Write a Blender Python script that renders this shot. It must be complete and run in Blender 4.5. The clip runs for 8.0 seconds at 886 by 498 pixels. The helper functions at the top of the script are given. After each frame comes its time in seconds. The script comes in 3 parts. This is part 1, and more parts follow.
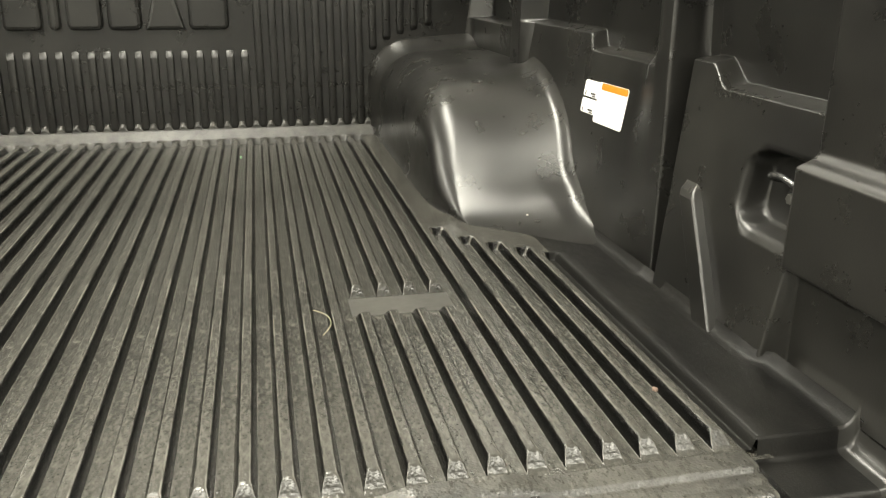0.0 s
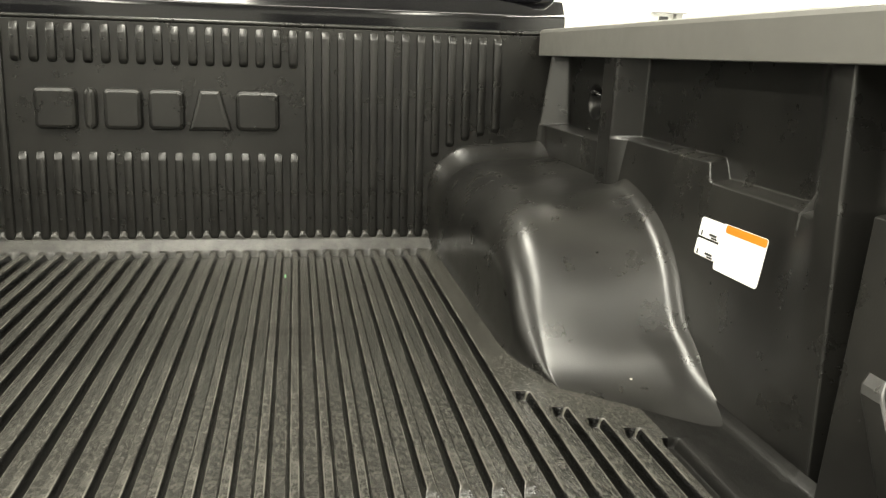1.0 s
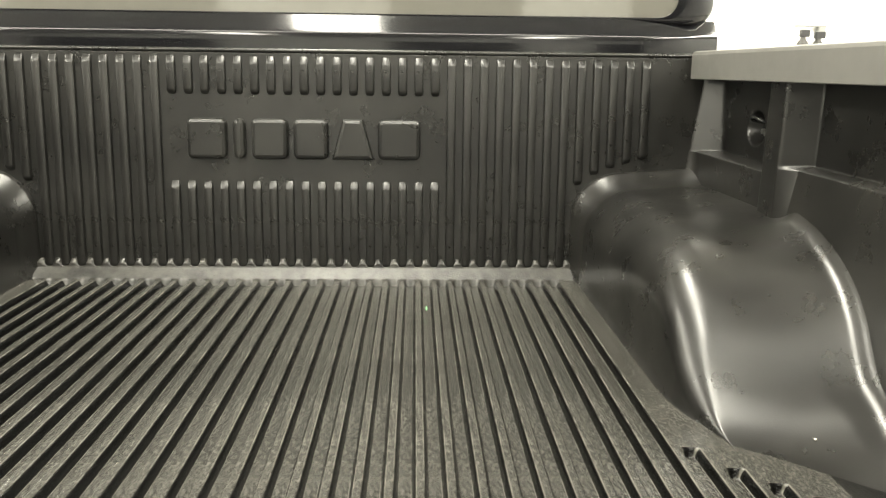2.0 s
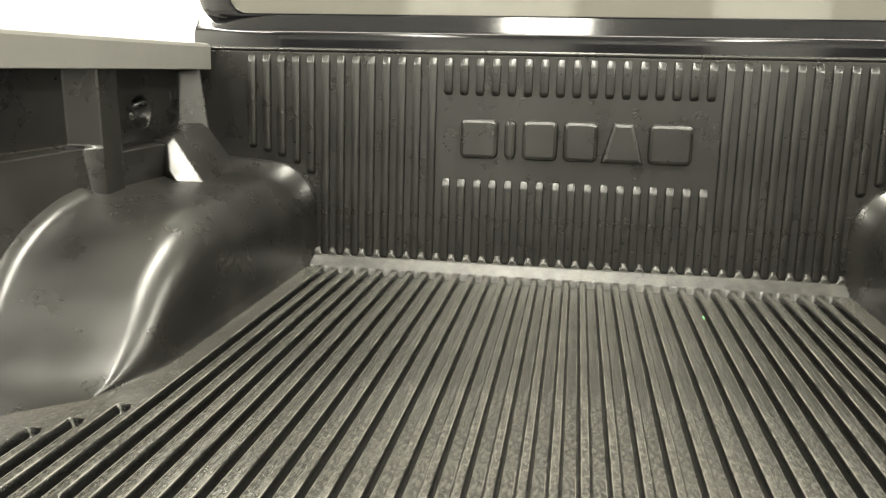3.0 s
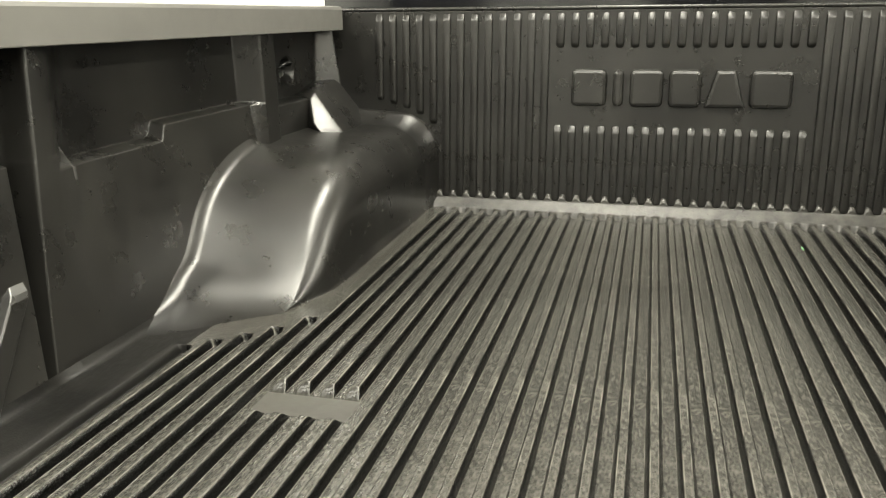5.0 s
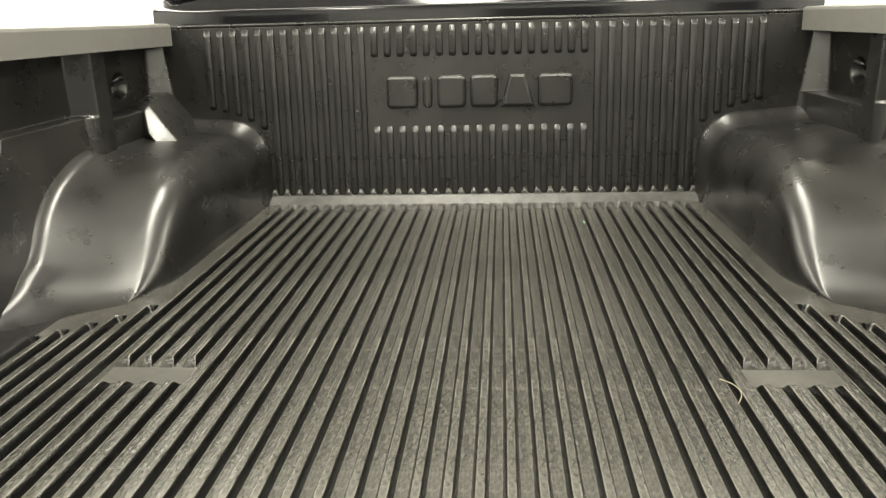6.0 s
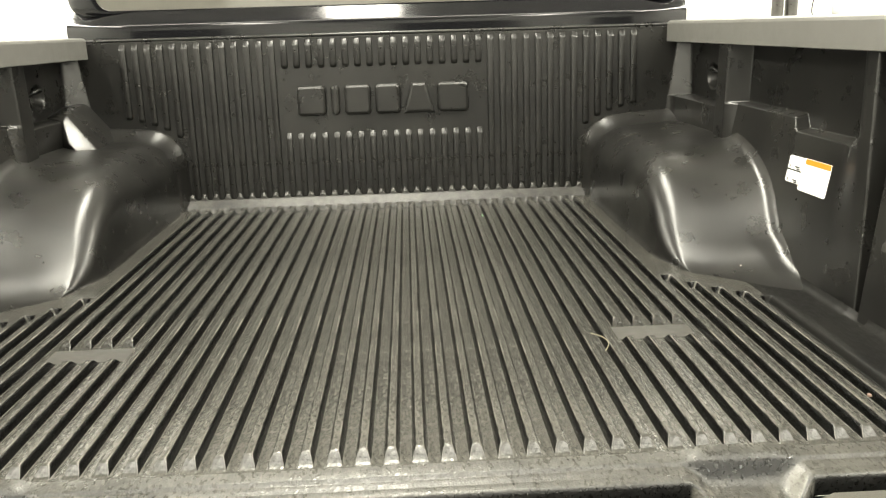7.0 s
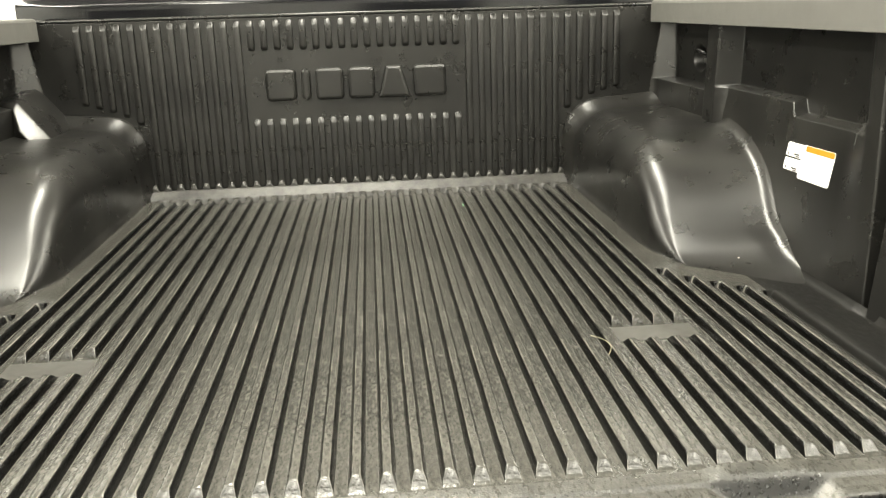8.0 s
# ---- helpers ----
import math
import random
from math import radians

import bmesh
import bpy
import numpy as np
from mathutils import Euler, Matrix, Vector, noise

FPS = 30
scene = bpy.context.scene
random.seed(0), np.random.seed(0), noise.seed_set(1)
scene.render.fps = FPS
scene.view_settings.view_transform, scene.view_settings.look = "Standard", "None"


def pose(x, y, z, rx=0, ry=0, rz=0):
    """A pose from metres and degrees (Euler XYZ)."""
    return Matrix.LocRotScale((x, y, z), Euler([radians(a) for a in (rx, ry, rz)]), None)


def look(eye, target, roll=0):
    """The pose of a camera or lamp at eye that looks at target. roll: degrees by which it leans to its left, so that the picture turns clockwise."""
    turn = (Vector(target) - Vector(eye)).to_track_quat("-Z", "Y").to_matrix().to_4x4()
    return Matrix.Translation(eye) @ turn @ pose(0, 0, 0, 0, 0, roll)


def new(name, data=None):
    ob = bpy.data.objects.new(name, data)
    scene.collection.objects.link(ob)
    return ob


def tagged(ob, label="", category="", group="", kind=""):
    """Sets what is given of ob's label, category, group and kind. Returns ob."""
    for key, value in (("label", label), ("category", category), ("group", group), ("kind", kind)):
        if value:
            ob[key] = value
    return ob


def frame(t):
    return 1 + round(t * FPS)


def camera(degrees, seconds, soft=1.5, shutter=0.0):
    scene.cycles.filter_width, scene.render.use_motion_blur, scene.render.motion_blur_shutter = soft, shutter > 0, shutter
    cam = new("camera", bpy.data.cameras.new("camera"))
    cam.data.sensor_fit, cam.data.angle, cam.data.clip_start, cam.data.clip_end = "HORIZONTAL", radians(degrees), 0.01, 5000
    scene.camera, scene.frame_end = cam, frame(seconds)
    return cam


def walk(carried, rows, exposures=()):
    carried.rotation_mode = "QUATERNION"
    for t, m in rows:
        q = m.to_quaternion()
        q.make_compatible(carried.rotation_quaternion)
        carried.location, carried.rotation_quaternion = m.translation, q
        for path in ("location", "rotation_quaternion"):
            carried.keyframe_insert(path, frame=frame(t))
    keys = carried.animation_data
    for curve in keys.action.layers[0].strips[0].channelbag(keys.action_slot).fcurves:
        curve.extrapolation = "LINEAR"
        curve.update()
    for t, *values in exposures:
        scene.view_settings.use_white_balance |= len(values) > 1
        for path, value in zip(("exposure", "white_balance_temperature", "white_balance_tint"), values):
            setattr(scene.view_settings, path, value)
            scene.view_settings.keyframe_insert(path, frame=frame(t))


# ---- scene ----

# ---------------------------------------------------------------- camera and walk
cam = camera(57.2, 8.0, soft=1.3)
PATH = [
    (0.0, (0.295, -1.958, 0.370), (0.709, -0.110, -0.275), 0.46),
    (0.5, (0.272, -1.820, 0.390), (0.680, 0.058, -0.164), 2.11),
    (1.0, (0.270, -1.718, 0.411), (0.621, 0.195, -0.056), 1.82),
    (1.2, (0.279, -1.687, 0.414), (0.594, 0.237, -0.031), 1.46),
    (2.5, (0.126, -1.658, 0.430), (0.010, 0.292, -0.001), 0.90),
    (3.0, (0.002, -1.687, 0.426), (-0.304, 0.241, -0.008), 1.23),
    (3.5, (-0.051, -1.719, 0.425), (-0.587, 0.153, -0.033), 0.33),
    (4.0, (-0.070, -1.769, 0.428), (-0.720, 0.057, -0.067), -0.44),
    (4.2, (-0.074, -1.787, 0.435), (-0.734, 0.028, -0.083), -0.57),
    (5.5, (-0.013, -1.976, 0.450), (-0.303, -0.078, -0.111), -0.81),
    (6.0, (0.058, -2.083, 0.465), (-0.089, -0.165, -0.083), -1.56),
    (6.5, (0.077, -2.183, 0.474), (0.068, -0.257, -0.064), -1.90),
    (7.0, (0.069, -2.261, 0.467), (0.139, -0.333, -0.058), -1.75),
    (7.3, (0.064, -2.294, 0.480), (0.158, -0.374, -0.070), -1.75),
    (7.5, (0.056, -2.295, 0.489), (0.167, -0.382, -0.081), -1.72),
    (8.0, (0.038, -2.166, 0.470), (0.192, -0.255, -0.104), -1.74),
]
walk(cam, [(t, look(eye, target, roll)) for t, eye, target, roll in PATH],
     exposures=[(0.0, -0.2), (0.5, -0.22), (1.0, -0.4), (2.5, 0.34), (3.0, 0.32), (4.0, 0.15), (5.5, -0.06), (7.0, 0.02), (8.0, 0.1)])

# ---------------------------------------------------------------- light
world = bpy.data.worlds.new("showroom_air")
scene.world = world
world.use_nodes = True
world.node_tree.nodes["Background"].inputs["Color"].default_value = (1.0, 0.97, 0.9, 1)
world.node_tree.nodes["Background"].inputs["Strength"].default_value = 0.1


def ceiling_lamp(x, y, sx, sy, watts):
    lamp = bpy.data.lights.new("ceiling_lamp", "AREA")
    lamp.shape, lamp.size, lamp.size_y, lamp.energy = "RECTANGLE", sx, sy, watts
    lamp.color = (1.0, 0.965, 0.825)
    ob = new("ceiling_lamp", lamp)
    ob.matrix_world = pose(x, y, 2.93)
    return ob


for lx, ly, sx, sy, watts in ((3.5, -0.6, 0.3, 8.4, 600), (-3.5, -0.6, 0.3, 8.4, 600), (-0.17, -0.3, 0.4, 3.0, 230), (0.0, -2.6, 7.0, 0.5, 265),
                              (1.7, -6.6, 0.4, 2.4, 155), (-1.7, -6.6, 0.4, 2.4, 155), (0.0, 3.2, 8.0, 0.3, 240)):
    ceiling_lamp(lx, ly, sx, sy, watts)

scene.view_settings.exposure = 0.0

# ---------------------------------------------------------------- materials


def material(name):
    m = bpy.data.materials.new(name)
    m.use_nodes = True
    return m, m.node_tree, m.node_tree.nodes["Principled BSDF"]


def link(tree, a, b):
    tree.links.new(a, b)


def noise_node(tree, scale, detail=4.0, rough=0.6, stretch=None):
    coord = tree.nodes.new("ShaderNodeTexCoord")
    tex = tree.nodes.new("ShaderNodeTexNoise")
    tex.inputs["Scale"].default_value = scale
    tex.inputs["Detail"].default_value = detail
    tex.inputs["Roughness"].default_value = rough
    if stretch:
        mp = tree.nodes.new("ShaderNodeMapping")
        mp.inputs["Scale"].default_value = stretch
        link(tree, coord.outputs["Object"], mp.inputs["Vector"])
        link(tree, mp.outputs["Vector"], tex.inputs["Vector"])
    else:
        link(tree, coord.outputs["Object"], tex.inputs["Vector"])
    return tex.outputs["Fac"]


def ramp(tree, fac, lo, hi, a, b):
    r = tree.nodes.new("ShaderNodeMapRange")
    for key, v in (("From Min", lo), ("From Max", hi), ("To Min", a), ("To Max", b)):
        r.inputs[key].default_value = v
    link(tree, fac, r.inputs["Value"])
    return r.outputs["Result"]


def mix_colour(tree, fac, a, b):
    m = tree.nodes.new("ShaderNodeMix")
    m.data_type = "RGBA"
    m.inputs[6].default_value, m.inputs[7].default_value = (*a, 1), (*b, 1)
    link(tree, fac, m.inputs[0])
    return m.outputs[2]


def bump(tree, bsdf, height, strength, distance):
    b = tree.nodes.new("ShaderNodeBump")
    b.inputs["Strength"].default_value, b.inputs["Distance"].default_value = strength, distance
    link(tree, height, b.inputs["Height"])
    link(tree, b.outputs["Normal"], bsdf.inputs["Normal"])


def pebbles(tree, scale):
    """Height of a pebbled moulding grain, pebbles about 1/scale metres wide."""
    coord = tree.nodes.new("ShaderNodeTexCoord")
    tex = tree.nodes.new("ShaderNodeTexVoronoi")
    tex.inputs["Scale"].default_value = scale
    link(tree, coord.outputs["Object"], tex.inputs["Vector"])
    return ramp(tree, tex.outputs["Distance"], 0.0, 0.8, 1.0, 0.0)


def plastic(name, dark, light, rough_lo, rough_hi, grain, grain_depth, stretch=None):
    m, tree, bsdf = material(name)
    big = noise_node(tree, 5.0, 5.0, 0.65, stretch)
    link(tree, mix_colour(tree, ramp(tree, big, 0.35, 0.7, 0.0, 1.0), dark, light), bsdf.inputs["Base Color"])
    mid = noise_node(tree, 38.0, 4.0, 0.6, stretch)
    link(tree, ramp(tree, mid, 0.3, 0.7, rough_lo, rough_hi), bsdf.inputs["Roughness"])
    bump(tree, bsdf, noise_node(tree, grain, 3.0, 0.6), 0.6, grain_depth)
    return m


def simple(name, colour, rough, metal=0.0, coat=0.0):
    m, tree, bsdf = material(name)
    bsdf.inputs["Base Color"].default_value = (*colour, 1)
    bsdf.inputs["Metallic"].default_value = metal
    bsdf.inputs["Coat Weight"].default_value = coat
    tone = noise_node(tree, 30.0)
    link(tree, ramp(tree, tone, 0.3, 0.7, rough * 0.85, rough * 1.15), bsdf.inputs["Roughness"])
    return m


def liner_plastic():
    """Black moulded plastic with a leathery grain, thin dust and rubbed places."""
    m, tree, bsdf = material("black_liner_plastic")
    dust = ramp(tree, noise_node(tree, 6.0, 3.0, 0.5), 0.35, 0.72, 0.0, 1.0)
    link(tree, mix_colour(tree, dust, (0.0065, 0.0063, 0.0058), (0.017, 0.0165, 0.0148)), bsdf.inputs["Base Color"])
    link(tree, ramp(tree, noise_node(tree, 14.0, 5.0, 0.65), 0.3, 0.7, 0.25, 0.34), bsdf.inputs["Roughness"])
    bump(tree, bsdf, noise_node(tree, 420.0, 1.0, 0.5), 0.5, 0.00013)
    return m


M_LINER = liner_plastic()


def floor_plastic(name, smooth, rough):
    """Black plastic with a fine grain, rubbed pale and dusty with long streaks; shade on steep faces, edge highlights
    and sparkle are painted into its colour.
    """
    m, tree, bsdf = material(name)

    def calc(how, p, q):
        node = tree.nodes.new("ShaderNodeMath")
        node.operation = how
        for k, v in enumerate((p, q)):
            if isinstance(v, float):
                node.inputs[k].default_value = v
            else:
                link(tree, v, node.inputs[k])
        return node.outputs[0]
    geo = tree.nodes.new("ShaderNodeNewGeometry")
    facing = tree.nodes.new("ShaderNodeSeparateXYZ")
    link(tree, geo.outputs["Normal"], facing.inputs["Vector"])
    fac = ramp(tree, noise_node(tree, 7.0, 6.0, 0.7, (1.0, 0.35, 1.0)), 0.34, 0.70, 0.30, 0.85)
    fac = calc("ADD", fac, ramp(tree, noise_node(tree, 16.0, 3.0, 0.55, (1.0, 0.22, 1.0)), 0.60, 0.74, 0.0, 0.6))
    # fine pale specks put the sparkle of the floor into the colour
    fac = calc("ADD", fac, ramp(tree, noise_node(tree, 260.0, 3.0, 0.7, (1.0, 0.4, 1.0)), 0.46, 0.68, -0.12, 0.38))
    # steep rib walls are coloured nearly black, standing in for their shade
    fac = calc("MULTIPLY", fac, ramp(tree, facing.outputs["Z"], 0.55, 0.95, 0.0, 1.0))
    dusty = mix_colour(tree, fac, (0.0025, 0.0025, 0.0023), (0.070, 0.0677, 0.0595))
    # highlights of the rounded edges put into the colour, pale and streaky
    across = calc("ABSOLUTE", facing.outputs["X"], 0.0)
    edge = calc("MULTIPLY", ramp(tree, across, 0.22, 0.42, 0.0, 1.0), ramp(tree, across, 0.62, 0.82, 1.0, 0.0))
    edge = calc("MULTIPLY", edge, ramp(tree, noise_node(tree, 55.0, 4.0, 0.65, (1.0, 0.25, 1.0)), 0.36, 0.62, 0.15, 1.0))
    edge_highlight = mix_colour(tree, edge, (0.0, 0.0, 0.0), (0.115, 0.111, 0.098))
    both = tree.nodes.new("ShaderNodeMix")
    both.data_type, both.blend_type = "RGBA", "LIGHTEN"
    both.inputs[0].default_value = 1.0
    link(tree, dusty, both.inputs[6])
    link(tree, edge_highlight, both.inputs[7])
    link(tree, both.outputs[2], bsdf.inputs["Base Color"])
    link(tree, ramp(tree, noise_node(tree, 190.0, 3.0, 0.6, (1.0, 0.45, 1.0)), 0.45, 0.60, rough, smooth), bsdf.inputs["Roughness"])
    grain = calc("ADD", pebbles(tree, 360.0), noise_node(tree, 150.0, 2.0, 0.5))
    bump(tree, bsdf, grain, 0.6, 0.0004)
    return m


M_FLOOR = floor_plastic("worn_shaded_floor_plastic", 0.10, 0.24)
M_SILL = floor_plastic("worn_shaded_sill_plastic", 0.24, 0.42)
M_PAD = plastic("rubbed_smooth_plastic", (0.026, 0.0252, 0.0222), (0.058, 0.0561, 0.0493), 0.34, 0.46, 300.0, 0.0002)
M_DUST = plastic("dusty_scuffed_plastic", (0.008, 0.0078, 0.007), (0.050, 0.0483, 0.0425), 0.26, 0.44, 260.0, 0.0012, (7.0, 7.0, 7.0))
# dusty; its base colour is darkened for the dark wall reflected in it
M_MARGIN = plastic("dusty_darkened_margin_plastic", (0.003, 0.0029, 0.0027), (0.010, 0.0097, 0.0086), 0.36, 0.50, 400.0, 0.0006, (4.0, 1.5, 4.0))
M_MARGIN.node_tree.nodes["Principled BSDF"].inputs["Specular IOR Level"].default_value = 0.2
M_RAIL = plastic("matt_rail_plastic", (0.100, 0.098, 0.090), (0.114, 0.112, 0.103), 0.42, 0.5, 900.0, 0.0002)
M_PAINT = simple("black_car_paint", (0.005, 0.005, 0.006), 0.10)
# beige base colour stands in for the bright room mirrored in the pane
M_GLASS = simple("cab_glass_painted_reflection", (0.12, 0.115, 0.1), 0.05)
M_GLASS.node_tree.nodes["Principled BSDF"].inputs["Specular IOR Level"].default_value = 1.0
M_RUBBER = simple("black_rubber", (0.012, 0.012, 0.012), 0.6)
M_STEEL = simple("dark_coated_steel", (0.12, 0.12, 0.12), 0.22, 0.8)
M_BOLT = simple("zinc_bolt", (0.5, 0.5, 0.48), 0.3, 1.0)
M_WHITE = simple("white_label_film", (0.85, 0.85, 0.82), 0.3)
M_ORANGE = simple("orange_label_ink", (0.7, 0.19, 0.012), 0.4)
M_INK = simple("black_label_ink", (0.02, 0.02, 0.02), 0.4)
M_TAILGATE = plastic("tailgate_plastic", (0.06, 0.058, 0.05), (0.08, 0.078, 0.068), 0.25, 0.34, 600.0, 0.0004)
M_STRAW = simple("dry_straw", (0.22, 0.2, 0.13), 0.6)
M_LEAF = simple("green_scrap", (0.1, 0.3, 0.12), 0.5)
M_CRUMB = simple("pale_grit", (0.6, 0.55, 0.5), 0.7)
M_CLAY = simple("reddish_clay", (0.15, 0.10, 0.075), 0.8)
M_BOTTLE = simple("dark_bottle_plastic", (0.03, 0.028, 0.025), 0.3)
M_MUG = simple("grey_glaze", (0.22, 0.22, 0.21), 0.3)
M_WALL = plastic("white_showroom_paint", (0.8, 0.8, 0.78), (0.84, 0.84, 0.82), 0.5, 0.6, 120.0, 0.0006)
M_CEILING = plastic("grey_ceiling_paint", (0.46, 0.455, 0.44), (0.52, 0.515, 0.50), 0.6, 0.7, 90.0, 0.0006)
M_DARK_PANEL = simple("dark_panel_enamel", (0.02, 0.02, 0.02), 0.4)
M_TILE = plastic("grey_showroom_floor", (0.22, 0.215, 0.2), (0.28, 0.275, 0.26), 0.15, 0.3, 60.0, 0.0004)

# ---------------------------------------------------------------- mesh helpers


def thing(name, label, category, at=(0, 0, 0), group="", kind=""):
    ob = new(name)
    ob.location = at
    return tagged(ob, label, category, group, kind)


def mesh_part(name, verts, faces, mat, parent=None, label="", smooth=True):
    me = bpy.data.meshes.new(name)
    me.from_pydata([tuple(v) for v in verts], [], [tuple(f) for f in faces])
    me.update()
    if smooth:
        me.polygons.foreach_set("use_smooth", [True] * len(me.polygons))
    me.materials.append(mat)
    ob = new(name, me)
    if parent:
        ob.parent = parent
    return tagged(ob, label)


def part(name, bm, mat, parent=None, label="", smooth=False):
    me = bpy.data.meshes.new(name)
    bm.to_mesh(me)
    bm.free()
    if smooth:
        me.polygons.foreach_set("use_smooth", [True] * len(me.polygons))
    me.materials.append(mat)
    ob = new(name, me)
    if parent:
        ob.parent = parent
    return tagged(ob, label)


def grid_faces(nu, nv, flip=False):
    f = []
    for i in range(nu - 1):
        for j in range(nv - 1):
            a, b, c, d = i * nv + j, (i + 1) * nv + j, (i + 1) * nv + j + 1, i * nv + j + 1
            f.append((d, c, b, a) if flip else (a, b, c, d))
    return f


def box(x0, x1, y0, y1, z0, z1, bevel=0.0, segments=2):
    bm = bmesh.new()
    bmesh.ops.create_cube(bm, size=1.0)
    for v in bm.verts:
        v.co = Vector(((x0 + x1) / 2 + v.co.x * (x1 - x0), (y0 + y1) / 2 + v.co.y * (y1 - y0), (z0 + z1) / 2 + v.co.z * (z1 - z0)))
    if bevel:
        bmesh.ops.bevel(bm, geom=bm.edges[:], offset=bevel, segments=segments, affect="EDGES", profile=0.5)
    return bm


def plate(outline, depth, bevel, axis="y"):
    """A flat shape of that outline (u, w), thickened to -axis, with a bevelled front."""
    bm = bmesh.new()
    front = [bm.verts.new((u, 0, w)) for u, w in outline]
    face = bm.faces.new(front)
    out = bmesh.ops.extrude_face_region(bm, geom=[face])
    moved = [g for g in out["geom"] if isinstance(g, bmesh.types.BMVert)]
    for v in moved:
        v.co.y -= depth
    rim = [e for e in bm.edges if all(v in moved for v in e.verts)]
    if bevel:
        bmesh.ops.bevel(bm, geom=rim, offset=bevel, segments=2, affect="EDGES", profile=0.5)
    bmesh.ops.recalc_face_normals(bm, faces=bm.faces[:])
    return bm


def rounded(x0, x1, z0, z1, r, n=4):
    pts = []
    for cx, cz, a0 in ((x1 - r, z1 - r, 0), (x0 + r, z1 - r, 90), (x0 + r, z0 + r, 180), (x1 - r, z0 + r, 270)):
        for i in range(n + 1):
            a = radians(a0 + 90 * i / n)
            pts.append((cx + r * math.cos(a), cz + r * math.sin(a)))
    return pts


def step(a, b, x):
    t = np.clip((x - a) / (b - a), 0.0, 1.0)
    return t * t * (3 - 2 * t)


# ---------------------------------------------------------------- the room round the truck
GROUND = -0.78


def room():
    def slab(name, dims, mat, label, cat):
        tagged(part(name, box(*dims), mat), label, cat, kind="structure")
    slab("floor", (-5.2, 5.2, -9.2, 4.2, GROUND - 0.1, GROUND), M_TILE, "polished grey showroom floor under the truck", "floor")
    slab("ceiling", (-5.2, 5.2, -9.2, 4.2, 3.0, 3.1), M_CEILING, "grey showroom ceiling", "ceiling")
    slab("wall_north", (-5.2, 5.2, 4.0, 4.2, GROUND, 3.0), M_WALL, "bright white showroom wall", "wall")
    slab("wall_south", (-5.2, 5.2, -9.2, -9.0, GROUND, 3.0), M_WALL, "bright white showroom wall", "wall")
    # unseen dark panels, added only so the cab paint mirrors dark patches
    for n, (x0, x1) in enumerate(((-4.9, -2.3), (-0.1, 1.6), (3.0, 4.9))):
        slab(f"dark_panel_{n + 1}", (x0, x1, -9.0, -8.96, GROUND + 0.004, 1.45), M_DARK_PANEL, "unseen dark panel added on the wall for the cab paint to mirror", "door")
    slab("wall_east", (5.0, 5.2, -9.0, 4.0, GROUND, 3.0), M_WALL, "bright white showroom wall", "wall")
    slab("wall_west", (-5.2, -5.0, -9.0, 4.0, GROUND, 3.0), M_WALL, "bright white showroom wall", "wall")


room()

# ---------------------------------------------------------------- bed liner
S = 0.033            # pitch of the ribs
REAR = -1.424        # where the floor ribs end on the low sill
DEPTH = 0.0125       # height of the ribs over the valleys between them
LEAN = 0.045         # backward lean of the front panel
liner = thing("bed_liner", "black moulded plastic drop-in liner of a pickup truck bed", "bed liner")

START = {16.5: -0.795, 17.5: -0.846, 18.5: -0.880, 19.5: -0.910, 20.5: -0.939}


def valley_start(m):
    """Where the valley m (in pitches from the middle) begins; those beside the wheel arches begin behind them."""
    return START.get(abs(m), 0.01)


def ridge(d):
    """Height, below the rib tops, at the distance d from a valley's middle line: a steep wall with a rounded upper edge."""
    return -DEPTH * (1 - min(1.0, max(0.0, (d - 0.0071) / 0.0066))) ** 2.1


def rib_end(d):
    """The sloping end of a rib, d metres in from its foot."""
    return -DEPTH * (1 - float(step(-0.15, 1.0, d / 0.017)))


def floor_height(x, y):
    m = math.floor(x / S) + 0.5
    z = 0.0
    if abs(m) < 20.6:
        z = ridge(math.hypot(x - m * S, 2.4 * max(0.0, y - valley_start(m) + 0.004)))
    k = round(x / S)
    if abs(k) <= 20 and abs(x) < 20.5 * S:
        z = min(z, rib_end(y - REAR))
        if 12 <= abs(k) <= 15:
            z = min(z, rib_end(max(y + 1.028, -1.084 - y)))
    return z


ROWS_Y = sorted({-0.02, -0.05, -0.1, -0.3, -0.5, -0.7, -0.78, -0.9, -0.96, -0.99, -1.2, -1.35, -1.45, -1.43}
                | {round(-1.008 - 0.002 * i, 4) for i in range(12)} | {round(-1.082 - 0.002 * i, 4) for i in range(12)}
                | {round(REAR + 0.021 - 0.002 * i, 4) for i in range(14)})
ACROSS = [0.0165, 0.0110, 0.0096, 0.0093, 0.0091, 0.0088, 0.0084, 0.0079, 0.0073, 0.0066, 0.0058, 0.0050, 0.0042, 0.0032, 0.0016]
ACROSS = [-a for a in ACROSS] + [0.0] + ACROSS[::-1]

floor_panel = mesh_part("floor_panel", [(-0.7, -1.44, -0.016), (0.7, -1.44, -0.016), (0.7, -0.01, -0.016), (-0.7, -0.01, -0.016)], [(0, 1, 2, 3)], M_FLOOR, liner,
                        "ribbed black plastic floor, dusty and scuffed")


def floor_rib(k):
    ys = list(ROWS_Y)
    if abs(k) >= 16:
        tips = set()
        for m in (abs(k) - 0.5, abs(k) + 0.5):
            tips |= {round(START[m] + 0.003 - 0.0006 * i, 4) for i in range(14)} if m in START else set()
        ys = sorted(set(ys) | tips)
    verts = []
    for dx in ACROSS:
        for y in ys:
            verts.append((dx, y, floor_height(k * S + dx - math.copysign(1e-6, dx), y)))
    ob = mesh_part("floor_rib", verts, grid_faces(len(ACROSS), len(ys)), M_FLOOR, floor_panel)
    ob.location.x = k * S
    return ob


shared = {}
